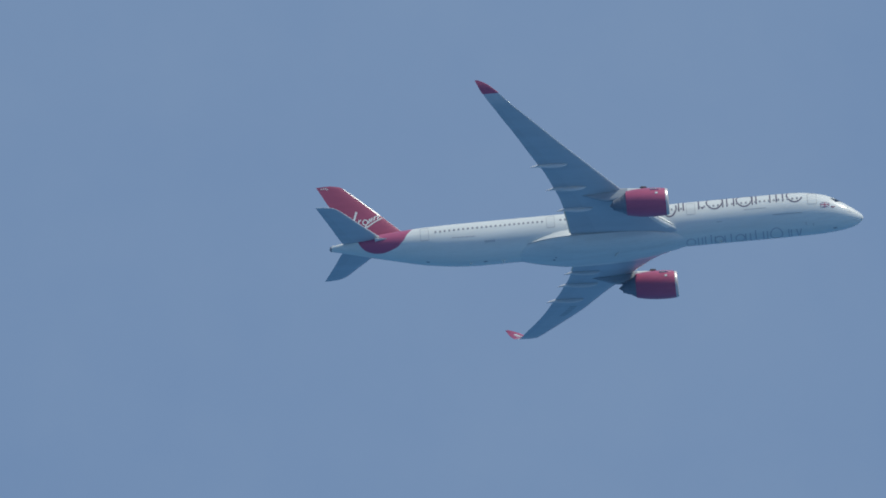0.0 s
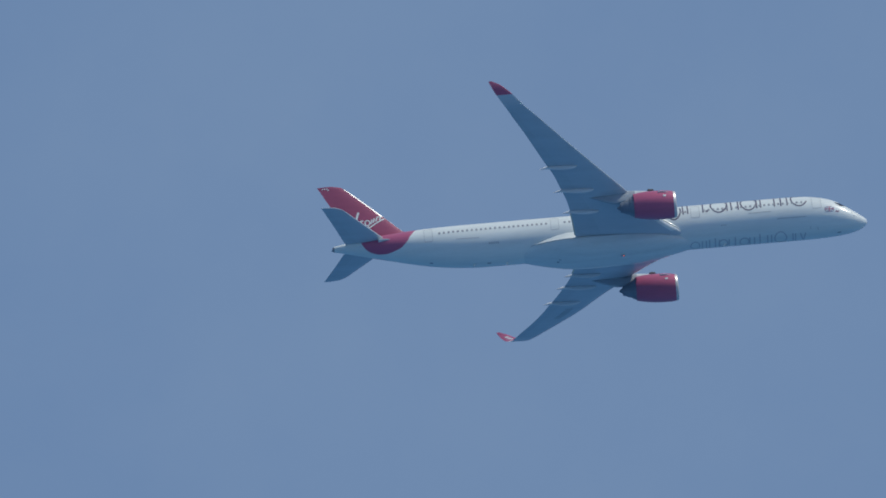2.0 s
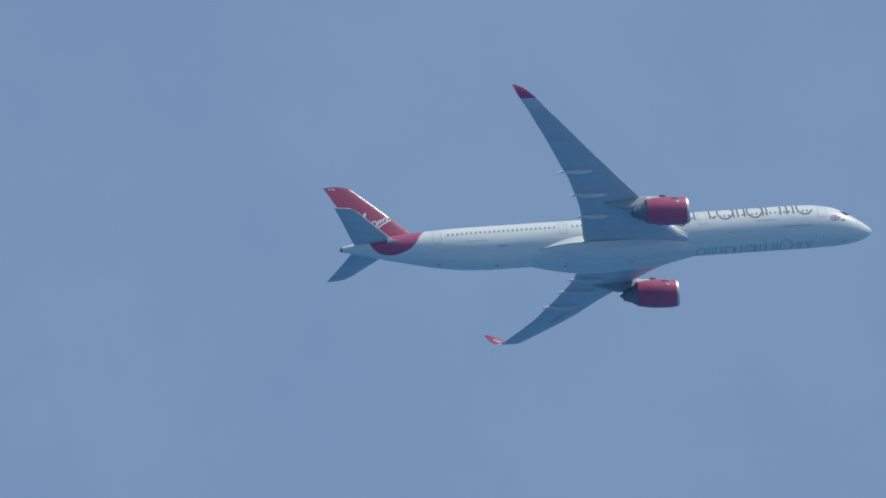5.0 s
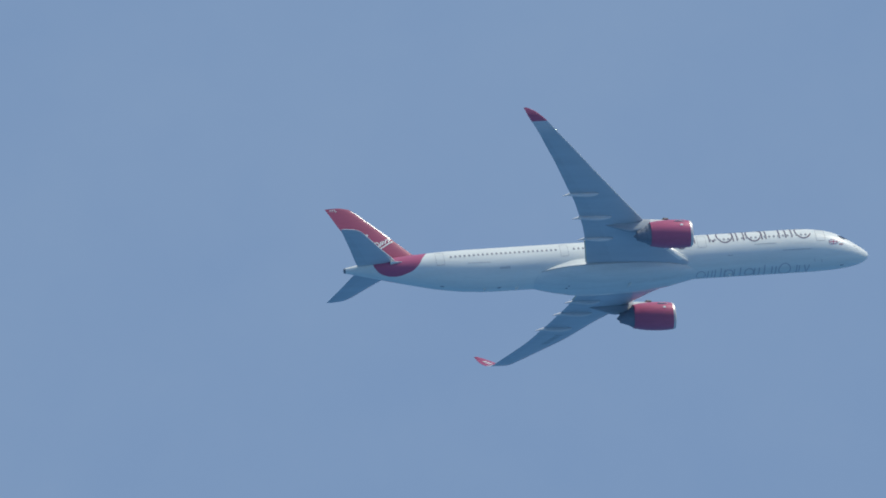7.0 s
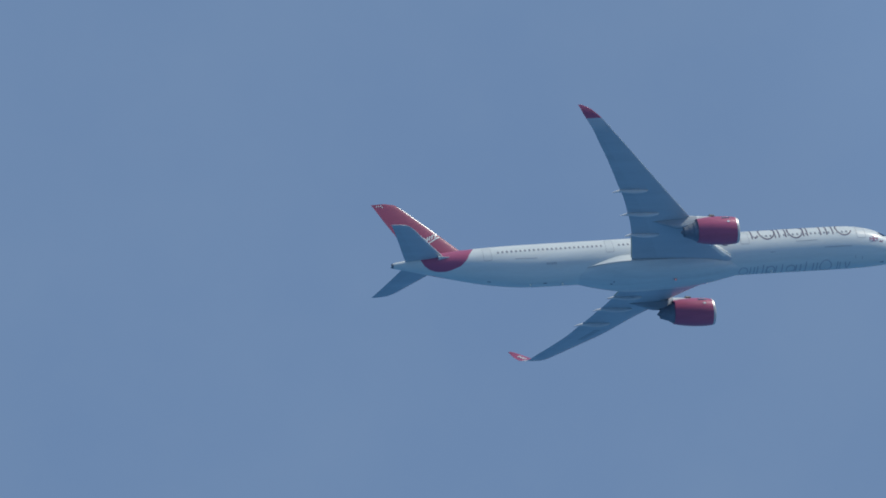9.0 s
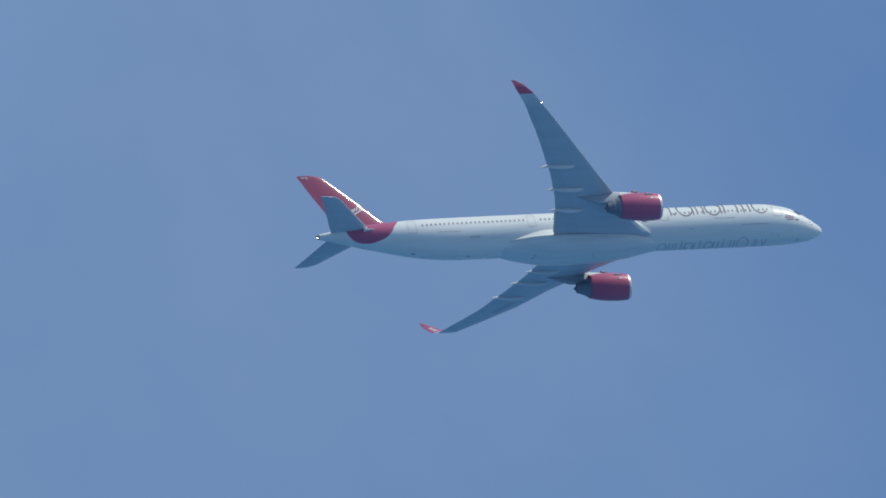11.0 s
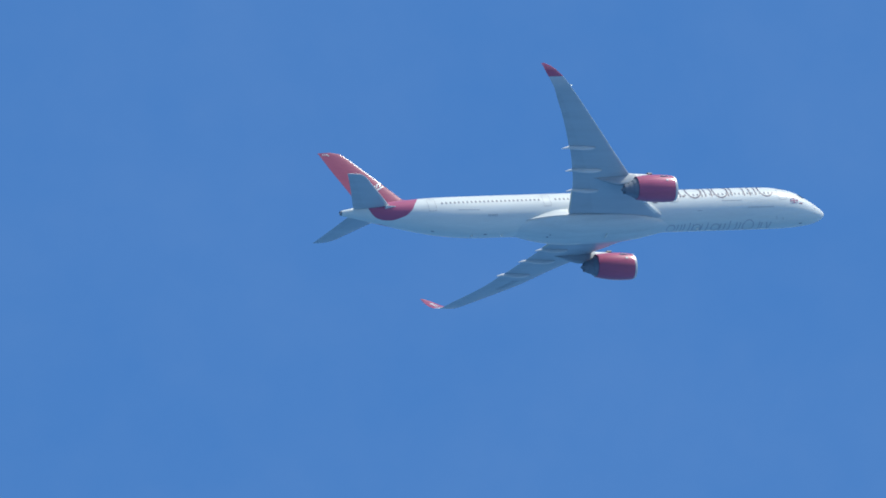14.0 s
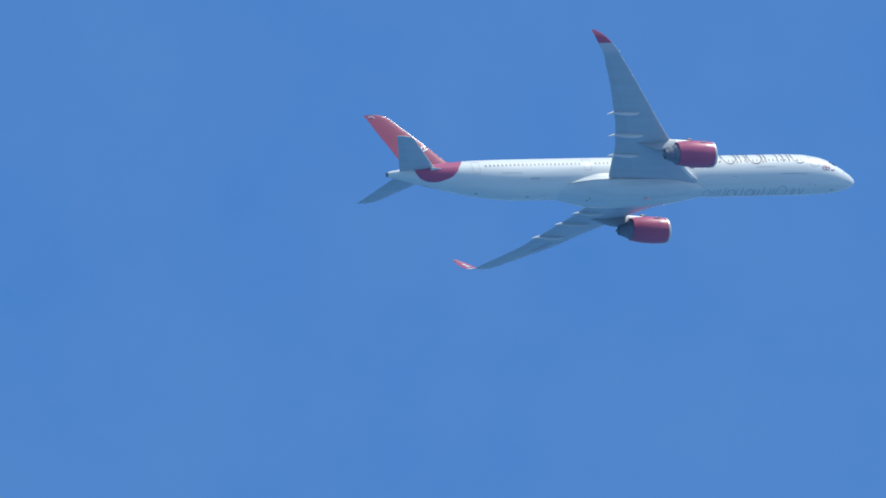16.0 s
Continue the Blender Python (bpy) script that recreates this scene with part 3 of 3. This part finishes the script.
def make_wing(side):
    red_from = 31.3 if side > 0 else 31.62
    ys = [2.0 + (red_from - 2.0) * k / 40 for k in range(41)]
    wing = part("wing", loft([wing_ring(y, side) for y in ys]), grey_paint, airliner, "long swept grey wing", 40)
    tips = [red_from + (32.38 - red_from) * (1 - (1 - k / 22) ** 1.6) for k in range(23)]
    winglet = part("winglet", loft([wing_ring(y, side) for y in tips]), red_paint, wing, "red upswept winglet", 40)
    if side > 0:
        for k in range(3):
            y = 31.62 + 0.17 * k
            part("winglet_bar", wing_panel(y, y + 0.09, 0.4, 0.68, side, False, 0.02, 3), white_paint, wing, "small white painted bar")
    # bare leading edge, wrapped round the nose of the section
    for y0, y1 in ((2.9, 5.0), (5.1, 9.6), (12.2, 18.2), (18.3, 24.3), (24.4, 30.4)):
        n = 12
        rows = []
        for i in range(n + 1):
            y = y0 + (y1 - y0) * i / n
            rows.append([wing_point(y, u, False, side, 0.012) for u in (0.05, 0.02, 0.006, 0.0)] + [wing_point(y, u, True, side, 0.012) for u in (0.006, 0.02, 0.05)])
        part("slat", loft(rows, closed=False), white_paint if y0 < 3 else bare_metal if y0 < 6 else grey_paint, wing, "smooth leading-edge slat", 50)
    for y0, y1, u0 in ((3.9, 11.0, 0.72), (11.2, 20.4, 0.74)):
        part("flap", wing_panel(y0, y1, u0, 0.985, side), flap_paint, wing, "grey trailing-edge flap")
    part("aileron", wing_panel(20.6, 25.2, 0.75, 0.985, side), flap_paint, wing, "grey aileron")
    part("aileron", wing_panel(25.35, 29.0, 0.75, 0.985, side), flap_paint, wing, "grey aileron")
    # strip added behind the flap's root to show its edge catching sunlight
    rings = []
    for k in range(13):
        p = wing_point(3.8 + 3.9 * k / 12, 1.0, False, side)
        rings.append([(p.x + 0.03, p.y, p.z + 0.06), (p.x - 0.15, p.y, p.z + 0.03), (p.x - 0.15, p.y, p.z - 0.04), (p.x + 0.03, p.y, p.z - 0.08)])
    part("lit_edge_strip", loft(rings), lit_edge_paint, wing, "thin cream strip added for the sunlit trailing edge")
    rings = []
    for k in range(15):
        u = k / 14
        x = -25.6 - 2.5 * u
        z = -1.76 + 1.5 * u
        y = abs(skin_at(x, z).y) - 0.1
        rings.append([(x, side * (y + (0.12 + 0.22 * u) * math.cos(2 * math.pi * i / 16)), z + (0.05 + 0.33 * u) * math.sin(2 * math.pi * i / 16)) for i in range(16)])
    part("root_fillet", loft(rings), white_paint, wing, "pointed white fillet ahead of the wing root")
    for y, x0, x1, deep in ((17.5, -39.6, -44.9, 0.42), (12.5, -37.4, -43.1, 0.44), (8.2, -36.8, -41.95, 0.42)):
        fairing_pod(y, x0, x1, side, deep, wing)
    bm = bmesh.new()
    bmesh.ops.create_uvsphere(bm, u_segments=12, v_segments=6, radius=0.07)
    light = part("navigation_light", bm, lamp_glass, wing, "small clear wing light")
    light.location = wing_point(30.75, 0.01, False, side)
    if side > 0:
        for k in range(6):
            y = 19.6 + 0.55 * k
            part("registration_bar", wing_panel(y, y + 0.30, 0.32, 0.50, side, True, 0.02, 3), wing_ink, wing, "grey painted bar under the wing")
    return wing


for side in (-1, 1):
    make_wing(side)


# ---- engines ----
def make_engine(side):
    y0 = side * 10.7
    axis = lambda x: (y0, -2.74 + 0.31 * (-26.1 - x) / 6.0)
    core_axis = lambda x: (y0, -2.46 - 0.05 * max(0.0, -31.5 - x))
    engine = part("engine", lathe([(-26.72, 1.85), (-27.3, 1.94), (-28.2, 1.99), (-29.4, 1.99), (-30.4, 1.93), (-31.2, 1.83), (-32.15, 1.66), (-32.17, 1.58), (-31.0, 1.5)], axis, 64),
                  nacelle_paint, airliner, "red engine nacelle under the wing", 40)
    part("inlet_lip", lathe([(-26.72, 1.852), (-26.58, 1.83), (-26.44, 1.77), (-26.36, 1.71), (-26.34, 1.63), (-26.4, 1.5), (-26.6, 1.45), (-26.9, 1.46), (-27.6, 1.5)], axis, 64),
         satin_metal, engine, "satin bare metal inlet lip", 60)
    part("core_cowl", lathe([(-31.0, 1.52), (-32.2, 1.48), (-32.75, 1.18), (-32.77, 1.1), (-33.4, 0.9), (-33.42, 0.85), (-34.0, 0.66), (-34.02, 0.58), (-33.4, 0.56)], core_axis, 48), hot_metal, engine, "dark core cowl")
    part("exhaust_plug", lathe([(-33.4, 0.52), (-34.0, 0.42), (-34.35, 0.18), (-34.5, 0.02)], core_axis, 32), hot_metal, engine, "dark metal exhaust cone")
    part("spinner", lathe([(-26.9, 0.02), (-27.1, 0.2), (-27.5, 0.42), (-27.7, 0.46)], axis, 32), fan_metal, engine, "dark fan spinner")
    bm = bmesh.new()
    cy, cz = axis(-27.7)
    for k in range(22):
        a, a2 = 2 * math.pi * k / 22, 2 * math.pi * (k + 0.75) / 22
        quad = [(-27.6, 0.42, a), (-27.55, 1.48, a), (-27.9, 1.48, a2), (-27.95, 0.42, a2)]
        bm.faces.new([bm.verts.new((x, cy + r * math.cos(t), cz + r * math.sin(t))) for x, r, t in quad])
    back = [bm.verts.new((-28.0, cy + 1.49 * math.cos(2 * math.pi * k / 32), cz + 1.49 * math.sin(2 * math.pi * k / 32))) for k in range(32)]
    bm.faces.new(back)
    part("fan", bm, fan_metal, engine, "dark fan blades")
    # pylon from the top of the nacelle into the wing's underside
    rings = []
    for k in range(27):
        u = k / 26
        x = -27.9 - 10.3 * u
        ay, az = axis(x)
        top = smooth_curve([-27.9, -29.0, -31.0, -33.0, -35.0, -38.2], [-0.85, -0.4, -0.18, 0.02, 0.05, -0.4])(x)
        low = smooth_curve([-27.9, -31.0, -32.4, -34.5, -36.4, -38.2], [-1.2, -1.3, -1.75, -1.85, -1.25, -0.5])(x)
        hw = 0.04 + (0.25 + 0.08 * max(0.0, min(1.0, (-31.5 - x) / 2.0))) * math.sin(math.pi * min(1, 0.04 + u) ** 0.7) ** 0.6 if u < 0.97 else 0.05
        m, hh = (top + low) / 2, (top - low) / 2
        ring = []
        for i in range(16):
            a = 2 * math.pi * i / 16
            cx, sx = math.cos(a), math.sin(a)
            ring.append((x, ay + hw * math.copysign(abs(cx) ** 0.5, cx), m + hh * math.copysign(abs(sx) ** 0.5, sx)))
        rings.append(ring)
    part("pylon", loft(rings[:11]), white_paint, engine, "white engine pylon")
    # part of this darkness is wing shade put into the colour
    part("pylon_fairing", loft(rings[10:]), shaded_heat_shield, engine, "dull grey heat-stained fairing behind the pylon, darkened for shade")
    part("vent_cover", lathe([(-29.2, 0.02), (-29.3, 0.22), (-29.95, 0.3), (-30.25, 0.02)], lambda x: (y0, -0.2), 12), fan_metal, engine, "small dark vent on the nacelle")
    for a in (150, 30):
        cy, cz = axis(-28.0)
        d = Vector((0, math.cos(radians(a)), math.sin(radians(a))))
        p = Vector((0, cy, cz))
        pts = [p + d * 1.93 + Vector((-27.3, 0, 0)), p + d * 2.15 + Vector((-28.0, 0, 0)), p + d * 2.18 + Vector((-28.7, 0, 0)), p + d * 1.93 + Vector((-28.9, 0, 0))]
        part("strake", slab(pts, Vector((0, -d.z, d.y)) * 0.04), white_paint, engine, "small nacelle strake")
    cy, cz = axis(-27.6)
    for x0, a0, a1 in ((-28.1, 168, 177),):
        bm = bmesh.new()
        g = [[bm.verts.new((x0 + 0.38 * i, cy + 2.03 * math.cos(radians(a0 + (a1 - a0) * k / 3)), cz + 2.03 * math.sin(radians(a0 + (a1 - a0) * k / 3)) + 0.02)) for k in range(4)] for i in range(2)]
        for k in range(3):
            bm.faces.new((g[0][k], g[1][k], g[1][k + 1], g[0][k + 1]))
        part("maker_panel", bm, fairing_paint, engine, "small pale panel on the nacelle")
    return engine


for side in (-1, 1):
    make_engine(side)


# ---- tail ----
FIN_Z = [1.6, 2.9, 3.3, 6.2, 9.0, 10.6, 11.15, 11.4, 11.5]
FIN_LE = smooth_curve(FIN_Z, [-61.9, -63.23, -63.63, -66.38, -69.13, -70.73, -71.38, -71.9, -72.6])
FIN_TE = smooth_curve(FIN_Z, [-69.8, -70.5, -70.7, -72.15, -73.6, -74.35, -74.62, -74.77, -74.82])


def fin_point(z, u, side, off=0.0):
    le, te = FIN_LE(z), FIN_TE(z)
    return Vector((le - u * (le - te), side * (air_half(u) * 0.1 * (le - te) + off), z))


def fin_ring(z):
    return [fin_point(z, u, 1) for u in AIR[::-1]] + [fin_point(z, u, -1) for u in AIR[1:-1]] + [fin_point(z, 1.0, -1, 0.01)]


fin = part("fin", loft([fin_ring(1.6 + 9.9 * k / 40) for k in range(41)]), fin_paint, airliner, "tall swept red tail fin", 40)
rows = []
for k in range(21):
    z = 5.9 + 5.0 * k / 20
    rows.append([fin_point(z, u, 1, 0.012) for u in (0.05, 0.02, 0.004, 0.0)] + [fin_point(z, u, -1, 0.012) for u in (0.004, 0.02, 0.05)])
part("leading_edge", loft(rows, closed=False), fin_edge, fin, "bright bare metal leading edge", 60)
# bright strip in place of the sun's glint on the red lower edge
rows = []
for k in range(15):
    z = 3.0 + 2.9 * k / 14
    rows.append([fin_point(z, u, 1, 0.012) for u in (0.016, 0.005, 0.0)] + [fin_point(z, u, -1, 0.012) for u in (0.005, 0.016)])
part("leading_edge", loft(rows, closed=False), fin_edge, fin, "thin bright strip standing in for a sun glint near the fin's foot", 60)
# dorsal fillet
rings = []
for k in range(13):
    u = k / 12
    x = -61.2 - 3.4 * u
    hgt = 0.05 + 0.75 * u**1.6
    base = TOP(x) - 0.2
    hw = 0.08 + 0.22 * u
    rings.append([(x, -hw * 1.6, base), (x, -hw, base + 0.2 + hgt * 0.5), (x, -0.04, base + 0.2 + hgt), (x, 0.04, base + 0.2 + hgt), (x, hw, base + 0.2 + hgt * 0.5), (x, hw * 1.6, base)])
part("dorsal_fillet", loft(rings), fin_paint, fin)


def fin_mark(points, width):
    """A painted white stroke on the fin's starboard face, through (x, z) points."""
    bm = bmesh.new()
    rows = []
    for i, (x, z) in enumerate(points):
        a, b = points[max(i - 1, 0)], points[min(i + 1, len(points) - 1)]
        d = Vector((b[0] - a[0], b[1] - a[1])).normalized()
        row = []
        for sgn in (1, -1):
            px, pz = x - d.y * sgn * width / 2, z + d.x * sgn * width / 2
            le, te = FIN_LE(pz), FIN_TE(pz)
            u = min(1, max(0, (le - px) / (le - te)))
            row.append(bm.verts.new((px, -(air_half(u) * 0.1 * (le - te) + 0.02), pz)))
        rows.append(row)
    for a, b in zip(rows, rows[1:]):
        bm.faces.new((a[0], a[1], b[1], b[0]))
    return bm


def fin_stroke(x0, z0, x1, z1, n=8):
    return [(x0 + (x1 - x0) * k / n, z0 + (z1 - z0) * k / n) for k in range(n + 1)]


for x0, z0, x1, z1, wide in ((-70.05, 5.1, -69.5, 6.85, 0.3), (-69.5, 4.45, -69.2, 5.5, 0.2), (-69.25, 5.3, -68.95, 5.45, 0.2),
                             (-67.95, 4.75, -67.72, 5.5, 0.2), (-67.62, 4.95, -67.38, 5.65, 0.2), (-67.22, 5.15, -66.98, 5.85, 0.2), (-66.72, 5.35, -66.5, 5.85, 0.2),
                             (-67.05, 5.8, -66.5, 5.95, 0.15), (-68.75, 3.35, -68.25, 4.6, 0.2)):
    part("emblem_bar", fin_mark(fin_stroke(x0, z0, x1, z1), wide), white_paint, fin, "white slanted painted stroke")
part("emblem_ring", fin_mark([(-68.4 + 0.33 * math.cos(k * math.pi / 9), 5.0 + 0.4 * math.sin(k * math.pi / 9)) for k in range(19)], 0.17), white_paint, fin, "small white painted ring")
part("emblem_bar", fin_mark([(-69.0 + 2.94 * u, 3.45 + 2.06 * u**0.8) for u in [k / 12 for k in range(13)]], 0.2), white_paint, fin, "white painted underline")
for k in range(3):
    part("registration_bar", fin_mark(fin_stroke(-74.1 + 0.3 * k, 11.05, -74.05 + 0.3 * k, 11.3, 2), 0.14), white_paint, fin, "tiny white painted bar")

part("registration_bar", fin_mark(fin_stroke(-73.4, 10.9, -73.2, 11.02, 2), 0.13), white_paint, fin, "tiny white painted bar")

HS_Y = [0.5, 1.2, 4.9, 7.5, 8.3, 8.9, 9.25, 9.5]
HS_LE = smooth_curve(HS_Y, [-65.6, -66.1, -68.95, -70.9, -71.5, -72.1, -72.7, -73.9])
HS_TE = smooth_curve(HS_Y, [-71.5, -71.8, -73.1, -74.05, -74.35, -74.57, -74.72, -74.86])


def tail_point(y, u, lower, side, off=0.0):
    le, te = HS_LE(y), HS_TE(y)
    t = air_half(u) * 0.095 * (le - te) + off
    return Vector((le - u * (le - te), side * y, 1.42 + 0.092 * (y - 1.0) + (-t if lower else t)))


def make_tailplane(side):
    ring = lambda y: [tail_point(y, u, False, side) for u in AIR[::-1]] + [tail_point(y, u, True, side) for u in AIR[1:-1]] + [tail_point(y, 1.0, True, side, 0.01)]
    ys = [0.5 + 8.0 * k / 16 for k in range(17)] + [8.7, 8.9, 9.1, 9.25, 9.38, 9.5]
    plane = part("tailplane", loft([ring(y) for y in ys]), grey_paint, airliner, "swept grey horizontal tailplane", 40)
    bm = bmesh.new()
    g = [[bm.verts.new(tail_point(1.6 + 7.0 * i / 8, 0.7 + 0.285 * k / 4, True, side, 0.012)) for k in range(5)] for i in range(9)]
    for i in range(8):
        for k in range(4):
            bm.faces.new((g[i][k], g[i + 1][k], g[i + 1][k + 1], g[i][k + 1]))
    part("elevator", bm, flap_paint, plane, "grey elevator")
    rows = []
    for k in range(13):
        y = 1.3 + 7.4 * k / 12
        rows.append([tail_point(y, u, False, side, 0.01) for u in (0.04, 0.015, 0.004, 0.0)] + [tail_point(y, u, True, side, 0.01) for u in (0.004, 0.015, 0.03)])
    part("leading_edge", loft(rows, closed=False), fairing_paint, plane, "pale leading edge", 60)
    rings = []
    for k in range(11):
        u = k / 10
        x = -65.0 - 2.2 * u
        w2 = 0.06 + 0.75 * u
        y = SIDE(x) - 0.25
        rings.append([(x, side * (y + w2 * math.cos(2 * math.pi * i / 12)), 1.02 + (0.04 + 0.2 * u) * math.sin(2 * math.pi * i / 12)) for i in range(12)])
    part("root_fillet", loft(rings), white_paint, plane, "small white root fillet")
    return plane


for side in (-1, 1):
    make_tailplane(side)


# ---- flight ----
LAMP_TURN = 255.6
BEACON_AZ, STROBE_AZ, LAMP_TILT = -102.6, -103.9, 31.0


def motions():
    walk(airliner, [(t, pose(-314.031 + 120.0648 * t, 4148.709, 1854.294 + 7.3579 * t, -8.0135, -7.2943, 0.529)) for t in range(17)])

    # the lamps turn once in 1.4 s; AZ and TILT aim them at the camera at the given moment
    for lamp, where, moment, az, tilt in ((beacon, BEACON_AT, 7.5, BEACON_AZ, LAMP_TILT), (strobe, STROBE_AT, 8.24, STROBE_AZ, LAMP_TILT), (tail_strobe, TAIL_AT, 8.17, STROBE_AZ, LAMP_TILT)):
        walk(lamp, [(k * 4 / 30, pose(*where) @ pose(0, 0, 0, 0, 0, az + LAMP_TURN * (k * 4 / 30 - moment)) @ pose(0, 0, 0, 0, tilt, 0)) for k in range(121)])


motions()
